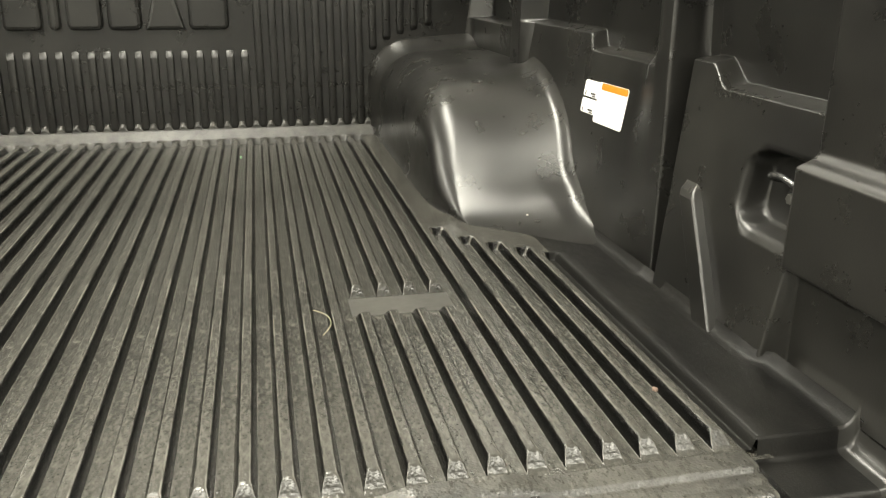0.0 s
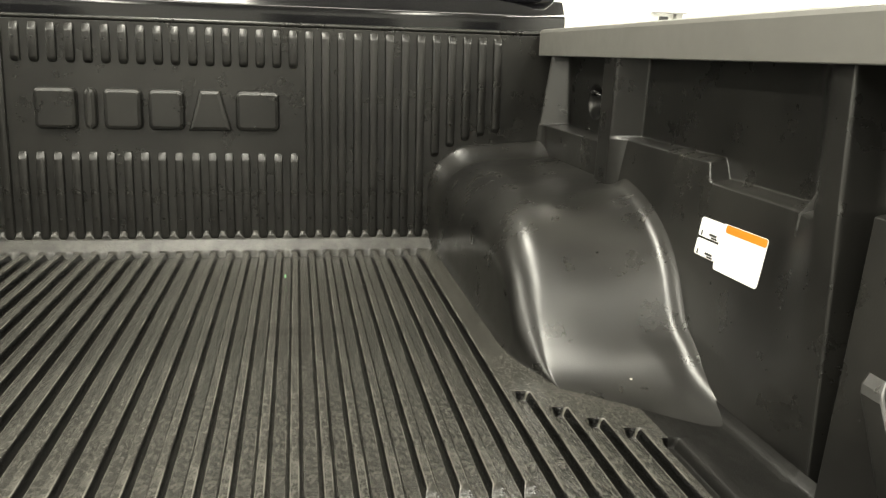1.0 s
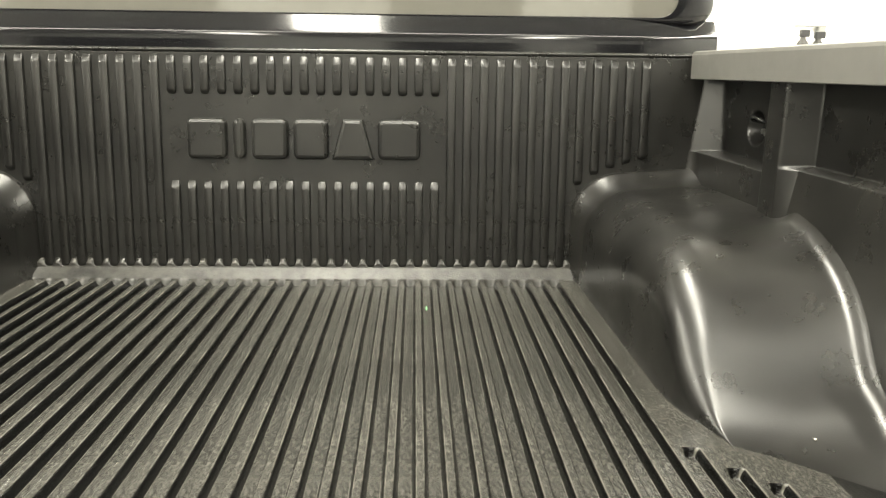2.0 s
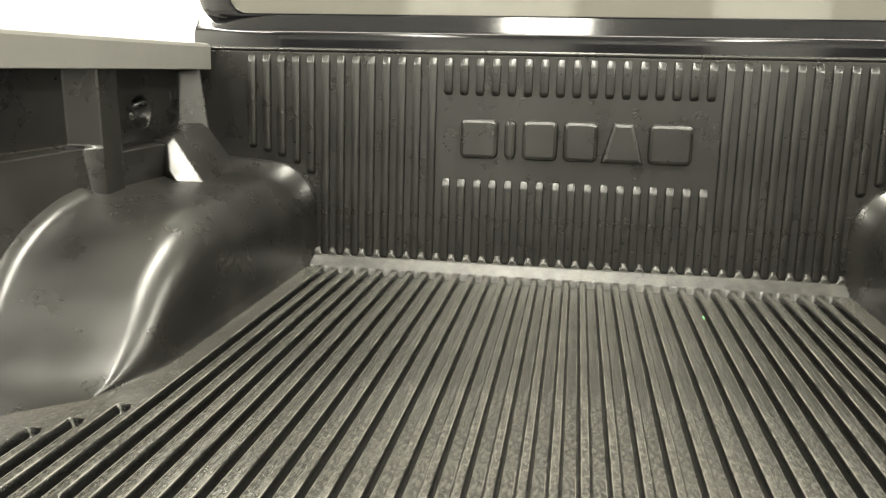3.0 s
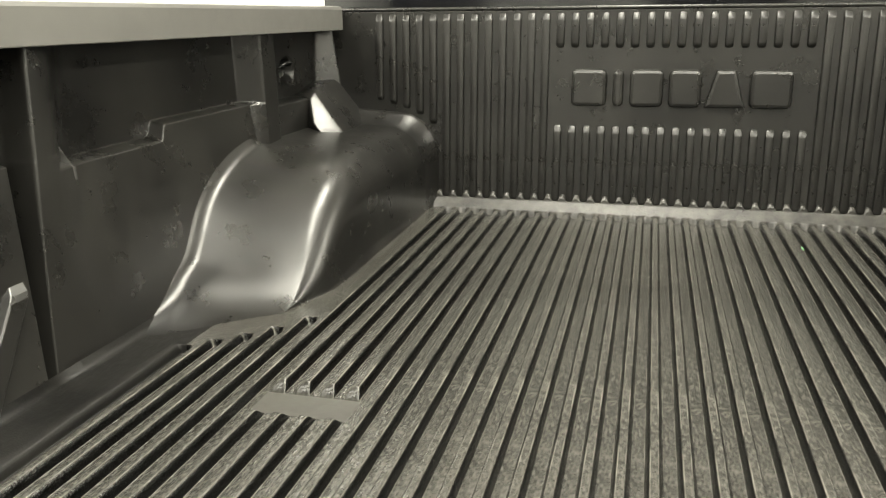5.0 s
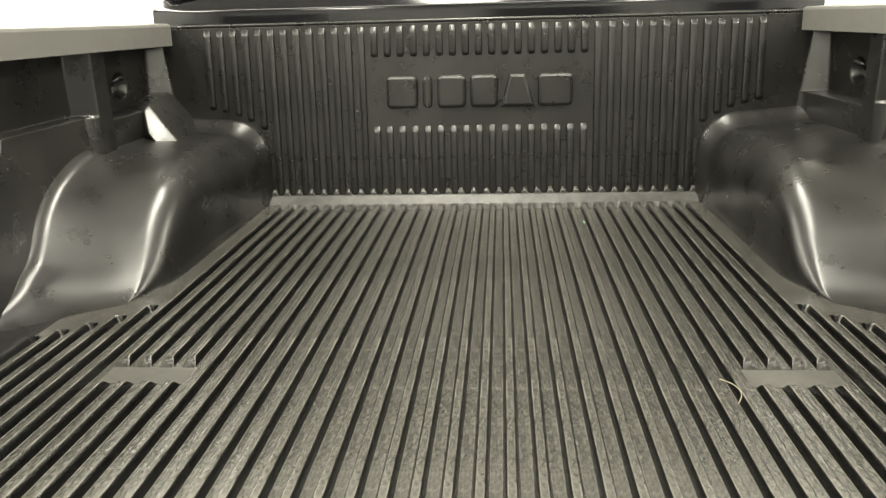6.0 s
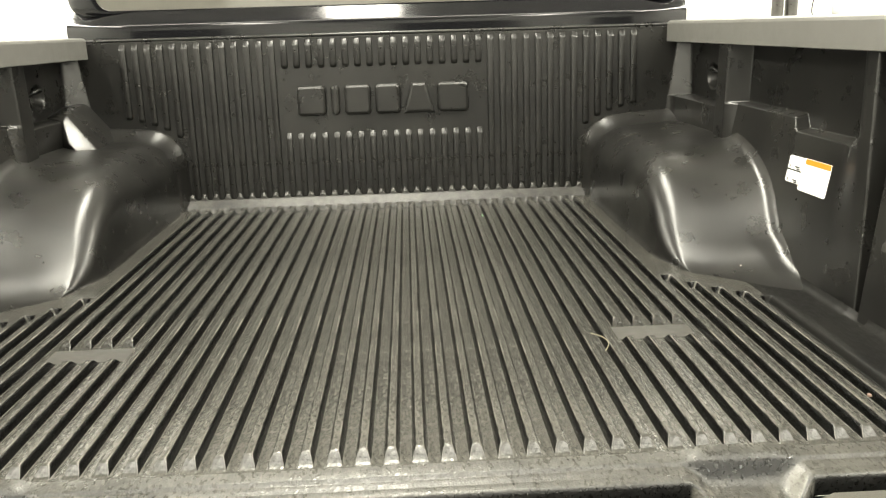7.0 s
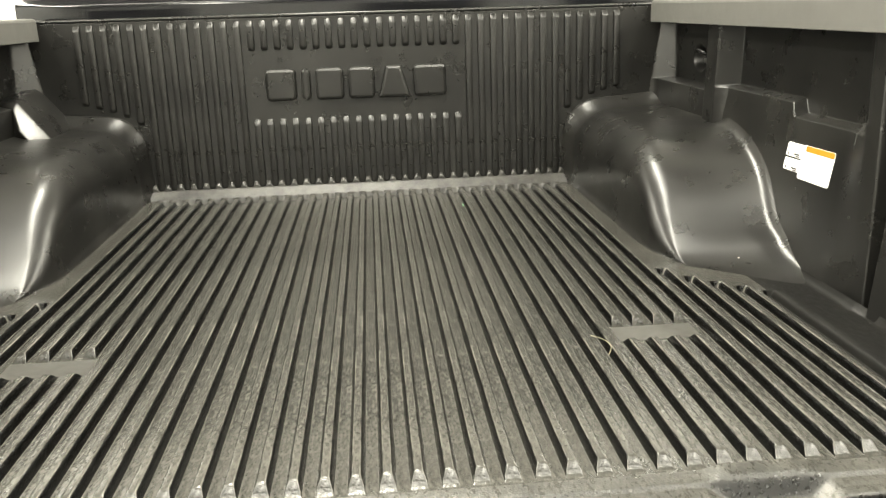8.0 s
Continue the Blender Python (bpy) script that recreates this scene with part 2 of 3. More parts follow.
for k in range(-20, 21):
    kind = k if abs(k) > 9 else 0
    if kind in shared:
        ob = new("floor_rib", shared[kind].data)
        ob.parent, ob.location.x = floor_panel, k * S
    else:
        shared[kind] = floor_rib(k)


def side_margin(sign):
    """Plain strip of floor between the last groove and the side wall, swept up into the wall."""
    xs = [0.6765, 0.6820, 0.6836, 0.6839, 0.6844, 0.6852, 0.6862, 0.6876, 0.6902, 0.702, 0.72, 0.74, 0.751, 0.7565, 0.7605, 0.764, 0.767]
    zs = [0.0] * 13 + [0.0008, 0.0028, 0.0065, 0.0125]
    ys = sorted({-0.72, -0.80, -0.95, -0.99, -1.044, -1.050, -1.056, -1.098, -1.106, -1.2, -1.26, -1.300, -1.306, -1.312, -1.35, -1.425, -1.430} | {round(-0.936 - 0.0006 * i, 4) for i in range(14)} | {round(REAR + 0.019 - 0.003 * i, 4) for i in range(8)})
    verts = []
    for x, z in zip(xs, zs):
        for y in ys:
            foot = float(step(-1.106, -1.098, y) * (1 - step(-1.056, -1.048, y))) * float(step(0.735, 0.75, x))
            wide = 0.014 * float(1 - step(-1.312, -1.300, y)) * float(step(0.73, 0.76, x))
            verts.append((sign * (x + wide + 0.006 * foot), y, (floor_height(x + 1e-6, y) if x < 0.695 else z) - 0.004 * foot * (z > 0)))
    n = len(ys)
    mesh_part("floor_margin", verts[:13 * n], grid_faces(13, n, sign < 0), M_MARGIN, floor_panel)
    mesh_part("margin_lip", verts[12 * n:], grid_faces(len(xs) - 12, n, sign < 0), M_MARGIN, floor_panel)
    # end face and the lower ledge at the rear corner
    prof = [(-1.4295, 0.0), (-1.4315, -0.0006), (-1.4330, -0.0025), (-1.4345, -0.018), (-1.4365, -0.0215), (-1.440, -0.0225), (-1.485, -0.0235), (-1.489, -0.0245), (-1.491, -0.028), (-1.491, -0.05)]
    cols = [(0.6865, 0.0), (0.70, 0.0), (0.745, 0.0), (0.7645, 0.0), (0.7705, 0.0008), (0.7745, 0.0028), (0.778, 0.0065), (0.781, 0.0125), (0.783, 0.02)]
    verts = [(sign * x, y, z + up) for x, up in cols for y, z in prof]
    n = len(prof)
    mesh_part("rear_corner", verts[:4 * n], grid_faces(4, n, sign > 0), M_MARGIN, floor_panel)
    mesh_part("corner_lip", verts[3 * n:], grid_faces(len(cols) - 3, n, sign > 0), M_LINER, floor_panel)


def rear_lip():
    prof = [(-1.4300, -0.0122), (-1.450, -0.0122), (-1.4530, -0.0132), (-1.4550, -0.0165), (-1.458, -0.0168), (-1.466, -0.0166), (-1.4685, -0.0184), (-1.471, -0.0182), (-1.480, -0.0184), (-1.4835, -0.0195), (-1.4855, -0.024), (-1.486, -0.043)]
    half = [0.0, 0.1, 0.2, 0.3, 0.35, 0.358, 0.363, 0.368, 0.375, 0.382, 0.387, 0.392, 0.41, 0.44, 0.462, 0.468, 0.474, 0.482, 0.490, 0.496, 0.50, 0.52, 0.6, 0.655, 0.668, 0.676, 0.680, 0.6825, 0.6845]
    xs = [-x for x in reversed(half[1:])] + half
    verts = []
    for x in xs:
        dip = float(step(0.358, 0.392, abs(x)) * (1 - step(0.462, 0.500, abs(x))))
        end = float(step(0.676, 0.6845, abs(x)))
        for i, (y, z) in enumerate(prof):
            f = max(0, i - 1) / (len(prof) - 2)
            verts.append((x, y - 0.034 * dip * f , z * (1 - 0.5 * dip) - 0.030 * dip * min(1.0, 3 * f) - 0.030 * end))
    mesh_part("rear_lip", verts, grid_faces(len(xs), len(prof), True), M_SILL, floor_panel)


for sign in (1, -1):
    x0, x1 = sorted((sign * 11.62 * S, sign * 15.38 * S))
    part("rubbed_pad", box(x0, x1, -1.0825, -1.0290, -0.0135, -0.0119, 0.0004), M_PAD, floor_panel, "smooth pale rubbed pad between the ribs")

side_margin(1), side_margin(-1)
rear_lip()

# front panel and its ribs
TOP = 0.456
front_panel = part("front_panel", box(-0.835, 0.835, 0.0, 0.012, -0.02, TOP, 0.003), M_LINER, liner, "upright ribbed black plastic front panel")
front_panel.rotation_euler.x = -math.atan(LEAN)


part("top_lip", box(-0.795, 0.795, -0.003, 0.013, 0.4545, 0.4635, 0.0042, 4), M_LINER, front_panel, smooth=True)


def rib_mesh(length):
    prof = [(-0.0092, 0.0), (-0.0088, -0.0035), (-0.0084, -0.0068), (-0.0078, -0.0083), (-0.0066, -0.0090), (0.0, -0.0093), (0.0066, -0.0090), (0.0078, -0.0083), (0.0084, -0.0068), (0.0088, -0.0035), (0.0092, 0.0)]
    ends = [(0.0, 0.0, 0.45), (0.0012, 0.22, 0.68), (0.0030, 0.46, 0.86), (0.0052, 0.68, 0.96), (0.0072, 0.84, 1.0), (0.0092, 0.95, 1.0), (0.0120, 1.0, 1.0)]
    cap = [(0.0, 0.0, 0.45), (0.0010, 0.16, 0.70), (0.0040, 0.36, 0.90), (0.0075, 0.56, 0.98), (0.0105, 0.73, 1.0), (0.0135, 0.88, 1.0), (0.0160, 0.97, 1.0), (0.0180, 1.0, 1.0)]
    stations = ends + [(length - z, d, w) for z, d, w in reversed(cap)]
    verts = []
    for z, d, w in stations:
        for x, y in prof:
            verts.append((x * w, y * d + 0.0004, z))
    return verts, grid_faces(len(stations), len(prof), True)


def wall_rib(x, z0, z1, store={}):
    key = round(z1 - z0, 4)
    if key not in store:
        v, f = rib_mesh(key)
        store[key] = mesh_part("wall_rib", v, f, M_LINER, front_panel)
        ob = store[key]
    else:
        ob = new("wall_rib", store[key].data)
        ob.parent = front_panel
    ob.location = (x, 0, z0)


FOOT = {17: 0.195, 18: 0.216, 19: 0.230, 20: 0.240, 21: 0.248}
for k in range(-21, 22):
    if abs(k) <= 8:
        wall_rib(k * S, 0.372, 0.449)
        wall_rib(k * S, 0.016, 0.199)
    else:
        wall_rib(k * S, FOOT.get(abs(k), 0.016), 0.449)

# raised maker's mark, as plain plates
for x0, x1, top in ((0, 0.078, 0), (0.092, 0.115, 0), (0.129, 0.201, 0), (0.213, 0.282, 0), (0.290, 0.374, 0.022), (0.383, 0.469, 0)):
    if top:
        shape = [(x0 - 0.2345, 0.244), (x1 - 0.2345, 0.244), (x1 - 0.2345 - top, 0.325), (x0 - 0.2345 + top, 0.325)]
    else:
        shape = rounded(x0 - 0.2345, x1 - 0.2345, 0.244, 0.325, 0.0115)
    part("raised_mark", plate(shape, 0.018, 0.008), M_LINER, front_panel, smooth=False)


def base_strip():
    """The slanting strip between floor and front panel, with a tooth at every rib."""
    n = 8
    xs = [-0.566 + i * S / n for i in range(int(round(1.132 / S * n)) + 1)]
    verts = []
    for x in xs:
        w = 0.5 + 0.5 * math.cos(2 * math.pi * x / S)
        w = float(step(0.35, 0.85, w))
        end = min(1.0, (0.567 - abs(x)) / 0.012)
        v = float(step(0.30, 0.80, 0.5 - 0.5 * math.cos(2 * math.pi * x / S)))
        prof = [(-0.036 - 0.008 * w, -0.0145 + 0.0145 * w), (-0.033 - 0.006 * w, -0.003 + 0.0032 * w), (-0.0305, 0.0014), (-0.029, 0.0026), (-0.012, 0.0172), (-0.0105, 0.0185),
                (-0.0092, 0.0195), (-0.0092 - 0.0005 * v, 0.0198 + 0.006 * v), (-0.0085 - 0.001 * v, 0.0205 + 0.010 * v), (0.001, 0.0215 + 0.015 * v)]
        for y, z in prof:
            verts.append((x, y, z if end >= 1 else z * (0.6 + 0.4 * max(end, 0))))
    mesh_part("base_strip", verts, grid_faces(len(xs), 10), M_DUST, liner, "slanting scuffed strip where floor meets front panel")


base_strip()

# ---------------------------------------------------------------- side walls of the liner


def ledge_height(y, u):
    a = 0.280 - 0.025 * step(0.725, 0.745, -y)
    b = 0.272 - 0.025 * step(1.150, 1.172, -u)
    return np.where(y > -1.0, a, b)


def shear(u, z):
    """Shift along the bed of the leaning second post."""
    return 0.13 * z * step(-1.22, -1.14, u) * (1 - step(-0.93, -0.85, u))


def round_edge(a, b, x):
    """From 0 at a to 1 at b, steep first and then rounding off."""
    t = np.clip((x - a) / (b - a), 0.0, 1.0)
    return 1 - (1 - t) ** 3


def side_depth(u, z):
    """How far out the side wall stands at each u and z; u is y without the post's lean."""
    y = u + shear(u, z)
    lower = 0.766 + 0.165 * z
    upper = 0.838 + 0.02 * (z - 0.28)
    zl = ledge_height(y, u)
    x = lower + (upper - lower) * step(0.0, 0.007, z - zl)
    # hook bay ahead of the first post
    bay = 0.802 + 0.044 * step(0.266, 0.273, z)
    x = x + (bay - x) * step(-0.400, -0.390, y)
    # first post: a slanting rear face up to a crisp crest, then a plain inner face, cut off before the bay
    post = 0.784 + 0.02 * z + 0.06 * np.maximum(y + 0.408, 0)
    on = np.clip((y + 0.436) / 0.026, 0.0, 1.0) * (1 - step(-0.346, -0.338, y))
    x = x + (post - x) * on
    # second post, leaning, and the dark channel behind it
    post2 = 0.774 + 0.065 * z
    on = round_edge(-1.084, -1.076, u) * (1 - step(-1.052, -0.965, u))
    x = x + (post2 - x) * on
    rear = np.where(z > zl + 0.004, -1.116, -1.103)
    on = step(rear - 0.004, rear, u) * (1 - step(-1.084, -1.080, u))
    x = x + (0.845 - x) * on
    # pocket of the rear tie-down
    q = np.maximum(np.abs(y + 1.272) - 0.028, 0) ** 2 + np.maximum(np.abs(z - 0.158) - 0.014, 0) ** 2
    x = x + 0.030 * (1 - step(0.020, 0.030, np.sqrt(q)))
    # round bowl of the front tie-down
    bowl = np.sqrt((0.8 * (y + 0.183)) ** 2 + (z - 0.328) ** 2)
    x = x + 0.030 * (1 - step(0.018, 0.034, bowl))
    # rear end post
    on = 1 - step(-1.312, -1.304, y)
    end = 0.795 - 0.022 * step(0.095, 0.105, z) * (1 - step(0.203, 0.211, z))
    x = x + (end - x) * on
    # rounded upright corner to the front panel
    corner = 0.752 + 0.15 * z + 1.05 * np.maximum(LEAN * z - y - 0.002, 0) + 0.25 * np.maximum(LEAN * z - y - 0.03, 0)
    x = np.minimum(x, corner) - np.log1p(np.exp(-170.0 * np.abs(x - corner))) / 170.0
    return x


def fine(edges, lo, hi, coarse, close=0.002, spread=3):
    s = set(np.round(np.arange(lo, hi + 1e-9, coarse), 4))
    for e in edges:
        for i in range(-spread, spread + 1):
            v = round(e + i * close, 4)
            if lo <= v <= hi:
                s.add(v)
    return np.array(sorted(s | {lo, hi}))


SIDE_Y = fine([-0.03, -0.342, -0.394, -0.409, -0.413, -0.432, -0.438, -0.735, -1.132, -1.222, -1.308], -1.50, 0.024, 0.02)
SIDE_Y = np.array(sorted(set(SIDE_Y) | set(np.round(np.arange(-1.124, -1.070, 0.0014), 4)) | set(np.round(np.arange(-1.06, -0.96, 0.008), 4))))
SIDE_Y = np.array(sorted(set(SIDE_Y) | set(np.round(np.arange(-0.750, -0.719, 0.0015), 4)) | set(np.round(np.arange(-0.07, 0.024, 0.003), 4)) | set(np.round(np.arange(-1.178, -1.142, 0.0015), 4)) | set(np.round(np.arange(-1.345, -1.09, 0.003), 4))))
SIDE_Z = fine([0.10, 0.127, 0.158, 0.207, 0.258, 0.2695, 0.2755, 0.2835], -0.01, 0.43, 0.008)
SIDE_Z = np.array(sorted(set(SIDE_Z) | set(np.round(np.arange(0.244, 0.294, 0.0015), 4)) | set(np.round(np.arange(0.294, 0.366, 0.003), 4))))
SIDE_Y = np.array(sorted(set(SIDE_Y) | set(np.round(np.arange(-0.234, -0.132, 0.003), 4))))
sides = {}


def side_panel(sign):
    yy, zz = np.meshgrid(SIDE_Y, SIDE_Z, indexing="ij")
    drop = ledge_height(yy, yy) - np.where(yy > -1.0, 0.280, 0.272)
    zz = zz + drop * step(0.17, 0.245, zz) * (1 - step(0.30, 0.38, zz))
    xx = side_depth(yy, zz)
    yy = yy + shear(yy, zz)
    if sign > 0:    # this side is moulded a little shorter behind the first post
        yy = yy + np.maximum(0.0, np.minimum(0.045 * (-0.41 - yy), 0.18 * (yy + 1.298)))
    verts = np.stack([sign * xx, yy, zz], -1).reshape(-1, 3)
    sides[sign] = mesh_part("side_panel", verts.tolist(), grid_faces(len(SIDE_Y), len(SIDE_Z), sign < 0), M_LINER, liner, "stepped black plastic side wall with upright posts")


side_panel(1), side_panel(-1)


def brace_rib(sign):
    """Small leaning rib pressed out of the side wall near the rear."""
    bm = bmesh.new()
    rings = []
    for z, y, w in ((-0.002, -1.226, 0.019), (0.06, -1.175, 0.0175), (0.122, -1.123, 0.016), (0.129, -1.117, 0.015), (0.137, -1.110, 0.013)):
        x = 0.766 + 0.165 * z
        y += (0.012 - 0.06 * z) * (sign > 0)
        out = 0.012 if z < 0.125 else (0.009 if z < 0.13 else 0.0)
        ring = [(x + 0.004, y - w - 0.003), (x - out * 0.75, y - w), (x - out * 0.93, y - w + 0.0012), (x - out, y - w + 0.003),
                (x - out, y + w - 0.003), (x - out * 0.93, y + w - 0.0012), (x - out * 0.75, y + w), (x + 0.004, y + w + 0.003)]
        rings.append([bm.verts.new((sign * px, py, z)) for px, py in ring])
    for p, q in zip(rings, rings[1:]):
        for i in range(7):
            f = bm.faces.new((p[i], p[i + 1], q[i + 1], q[i]) if sign < 0 else (q[i], q[i + 1], p[i + 1], p[i]))
            f.smooth = i in (1, 2, 4, 5)
    part("brace_rib", bm, M_LINER, sides[sign])


brace_rib(1), brace_rib(-1)


ARCH_D = np.array([-0.1, 0.0, 0.2, 0.35, 0.45, 0.55, 0.62, 0.67, 0.71, 0.745, 0.772, 0.795, 0.815, 0.835, 0.857, 0.890, 1.0])
ARCH_Z = np.array([0.188, 0.188, 0.190, 0.189, 0.184, 0.172, 0.153, 0.131, 0.105, 0.075, 0.049, 0.0305, 0.0185, 0.0105, 0.005, 0.001, 0.0])


def smooth_curve(d, xs, zs):
    """Cubic through the points, with slopes from their neighbours."""
    m = np.gradient(zs, xs)
    i = int(np.clip(np.searchsorted(xs, d) - 1, 0, len(xs) - 2))
    h = xs[i + 1] - xs[i]
    t = (d - xs[i]) / h
    return ((1 + 2 * t) * (1 - t) ** 2 * zs[i] + t * (1 - t) ** 2 * h * m[i] + t * t * (3 - 2 * t) * zs[i + 1] + t * t * (t - 1) * h * m[i + 1])


def wheel_arch(sign):
    ys = np.concatenate([[0.014], np.linspace(0.002, -0.08, 20), np.linspace(-0.09, -0.42, 16), np.linspace(-0.44, -0.99, 170)])
    verts, nv = [], 0
    for y in ys:
        d = max(-y, -0.002)
        front = max(0.0, 1 - d / 0.055) ** 1.5
        inner = 0.567 - 0.018 * front + 0.034 * float(step(0.66, 0.83, d))

        def height(x):
            across = (x - inner) / 0.22
            tail = float(step(0.40, 0.70, d))
            e = d + 0.008 - 0.02 * across + tail * (0.066 - 0.055 * across)
            c = 0.9 * min(max(across, 0.0), 0.6)
            e -= max(0.0, e - 0.725) * float(step(0.0, 0.10, e - 0.725)) * c / (1 + c)
            h = float(smooth_curve(e, ARCH_D, ARCH_Z)) - 0.002 - 0.0015 * float(step(0.70, 0.80, d)) - 2.2 * max(0.0, e - 0.900) - 4.0 * max(0.0, d - 0.771 - 1.09 * (x - 0.5445)) * (x < 0.70)
            return h + 0.016 * across * float(1 - step(0.4, 0.75, d)) + 0.026 * front * min(1.0, h / 0.05)
        h0, h1 = height(inner), height(0.765)
        r = 0.112 - 0.062 * float(step(0.25, 0.70, d))
        r *= 1 - math.exp(-0.9 * max(h0, 0.0005) / r)
        outer = 0.768 + 0.165 * (max(h1, 0.0) + 0.05 * float(1 - step(0.72, 0.93, d)))
        prof = []
        for i in range(40):
            u = 1 - (i / 39) ** 1.6
            x = inner + r + (outer - inner - r) * u
            t = max(0.0, 1 - (outer - x) / 0.026)
            prof.append((x, height(x) + (0.034 * (1 - math.sqrt(max(0.0, 1 - t * t))) + 0.012 * max(0.0, 1 - (outer - x) / 0.12) ** 2) * float(step(0.395, 0.47, d) - step(0.72, 0.93, d))))
        for i in range(1, 13):
            a = radians(90 * i / 12)
            x = inner + r - r * math.sin(a)
            prof.append((x, height(x) - r + r * math.cos(a)))
        foot, low = max(h0 - r, -0.02), min(-0.003, h0)
        for f in (0.8, 0.6, 0.4, 0.2, 0.08):
            prof.append((inner - 0.006 * (1 - f) ** 3, low + (foot - low) * f))
        prof.append((inner - 0.012, low))
        verts += [(sign * x, y, z) for x, z in prof]
        nv = len(prof)
    return mesh_part("wheel_arch", verts, grid_faces(len(ys), nv, sign > 0), M_LINER, liner, "smooth bulging black plastic wheel arch cover")


wheel_arch(1), wheel_arch(-1)

def filler_housing():
    """Ridge over the fuel filler in one front corner: a slanting inner face and a flat end to the rear."""
    front = [(-0.900, 0.018, 0.296), (-0.862, 0.018, 0.301), (-0.838, 0.018, 0.303), (-0.808, 0.018, 0.300), (-0.733, 0.014, 0.207), (-0.700, 0.012, 0.150)]
    back = [(-0.900, -0.142, 0.271), (-0.850, -0.144, 0.276), (-0.825, -0.146, 0.280), (-0.796, -0.150, 0.280), (-0.713, -0.196, 0.198), (-0.690, -0.208, 0.165)]
    low = [(-0.900, -0.146, 0.262), (-0.850, -0.149, 0.268), (-0.830, -0.153, 0.271), (-0.798, -0.176, 0.267), (-0.776, -0.216, 0.218), (-0.733, -0.234, 0.180)]
    tuck = [(-0.900, -0.140, 0.250), (-0.850, -0.140, 0.250), (-0.840, -0.140, 0.245), (-0.835, -0.145, 0.230), (-0.830, -0.150, 0.190), (-0.780, -0.180, 0.150)]
    bm = bmesh.new()
    rows = [[bm.verts.new(v) for v in line] for line in (front, back, low, tuck)]
    for p, q in zip(rows, rows[1:]):
        for i in range(len(p) - 1):
            bm.faces.new((p[i], q[i], q[i + 1], p[i + 1]))
    bmesh.ops.bevel(bm, geom=[e for e in bm.edges if len(e.link_faces) == 2], offset=0.004, segments=3, affect="EDGES", profile=0.5)
    part("filler_housing", bm, M_LINER, liner, "sloping moulded cover over the filler neck", smooth=True)


filler_housing()

# ---------------------------------------------------------------- truck round the liner


def side_rail(sign):
    rail = thing("side_rail", "grey matt plastic cap along the top of the bed side", "bed rail", group="bed rails")
    prof = [(0.784, 0.413), (0.7807, 0.4134), (0.780, 0.4145), (0.780, 0.460), (0.782, 0.4655), (0.788, 0.468), (0.86, 0.470), (0.905, 0.466), (0.915, 0.455), (0.915, 0.413)]
    ys = [0.002, -0.002, -0.4, -0.8, -1.2, -1.495, -1.5]
    verts = [(sign * x, y, z) for y in ys for x, z in prof]
    n = len(prof)
    faces = grid_faces(len(ys), n, sign < 0)
    faces += [tuple(range(n)), tuple(range((len(ys) - 1) * n, len(ys) * n))]
    for i in range(len(ys) - 1):
        faces.append((i * n, (i + 1) * n, (i + 1) * n + n - 1, i * n + n - 1))
    bm = bmesh.new()
    vs = [bm.verts.new(v) for v in verts]
    for f in faces:
        bm.faces.new([vs[i] for i in f])
    bmesh.ops.recalc_face_normals(bm, faces=bm.faces[:])
    part("cap", bm, M_RAIL, rail)
    part("bed_side", box(sign * 0.895, sign * 0.912, -1.5, 0.0, -0.35, 0.412, 0.004), M_PAINT, rail, "black painted outer bed side")


side_rail(1), side_rail(-1)


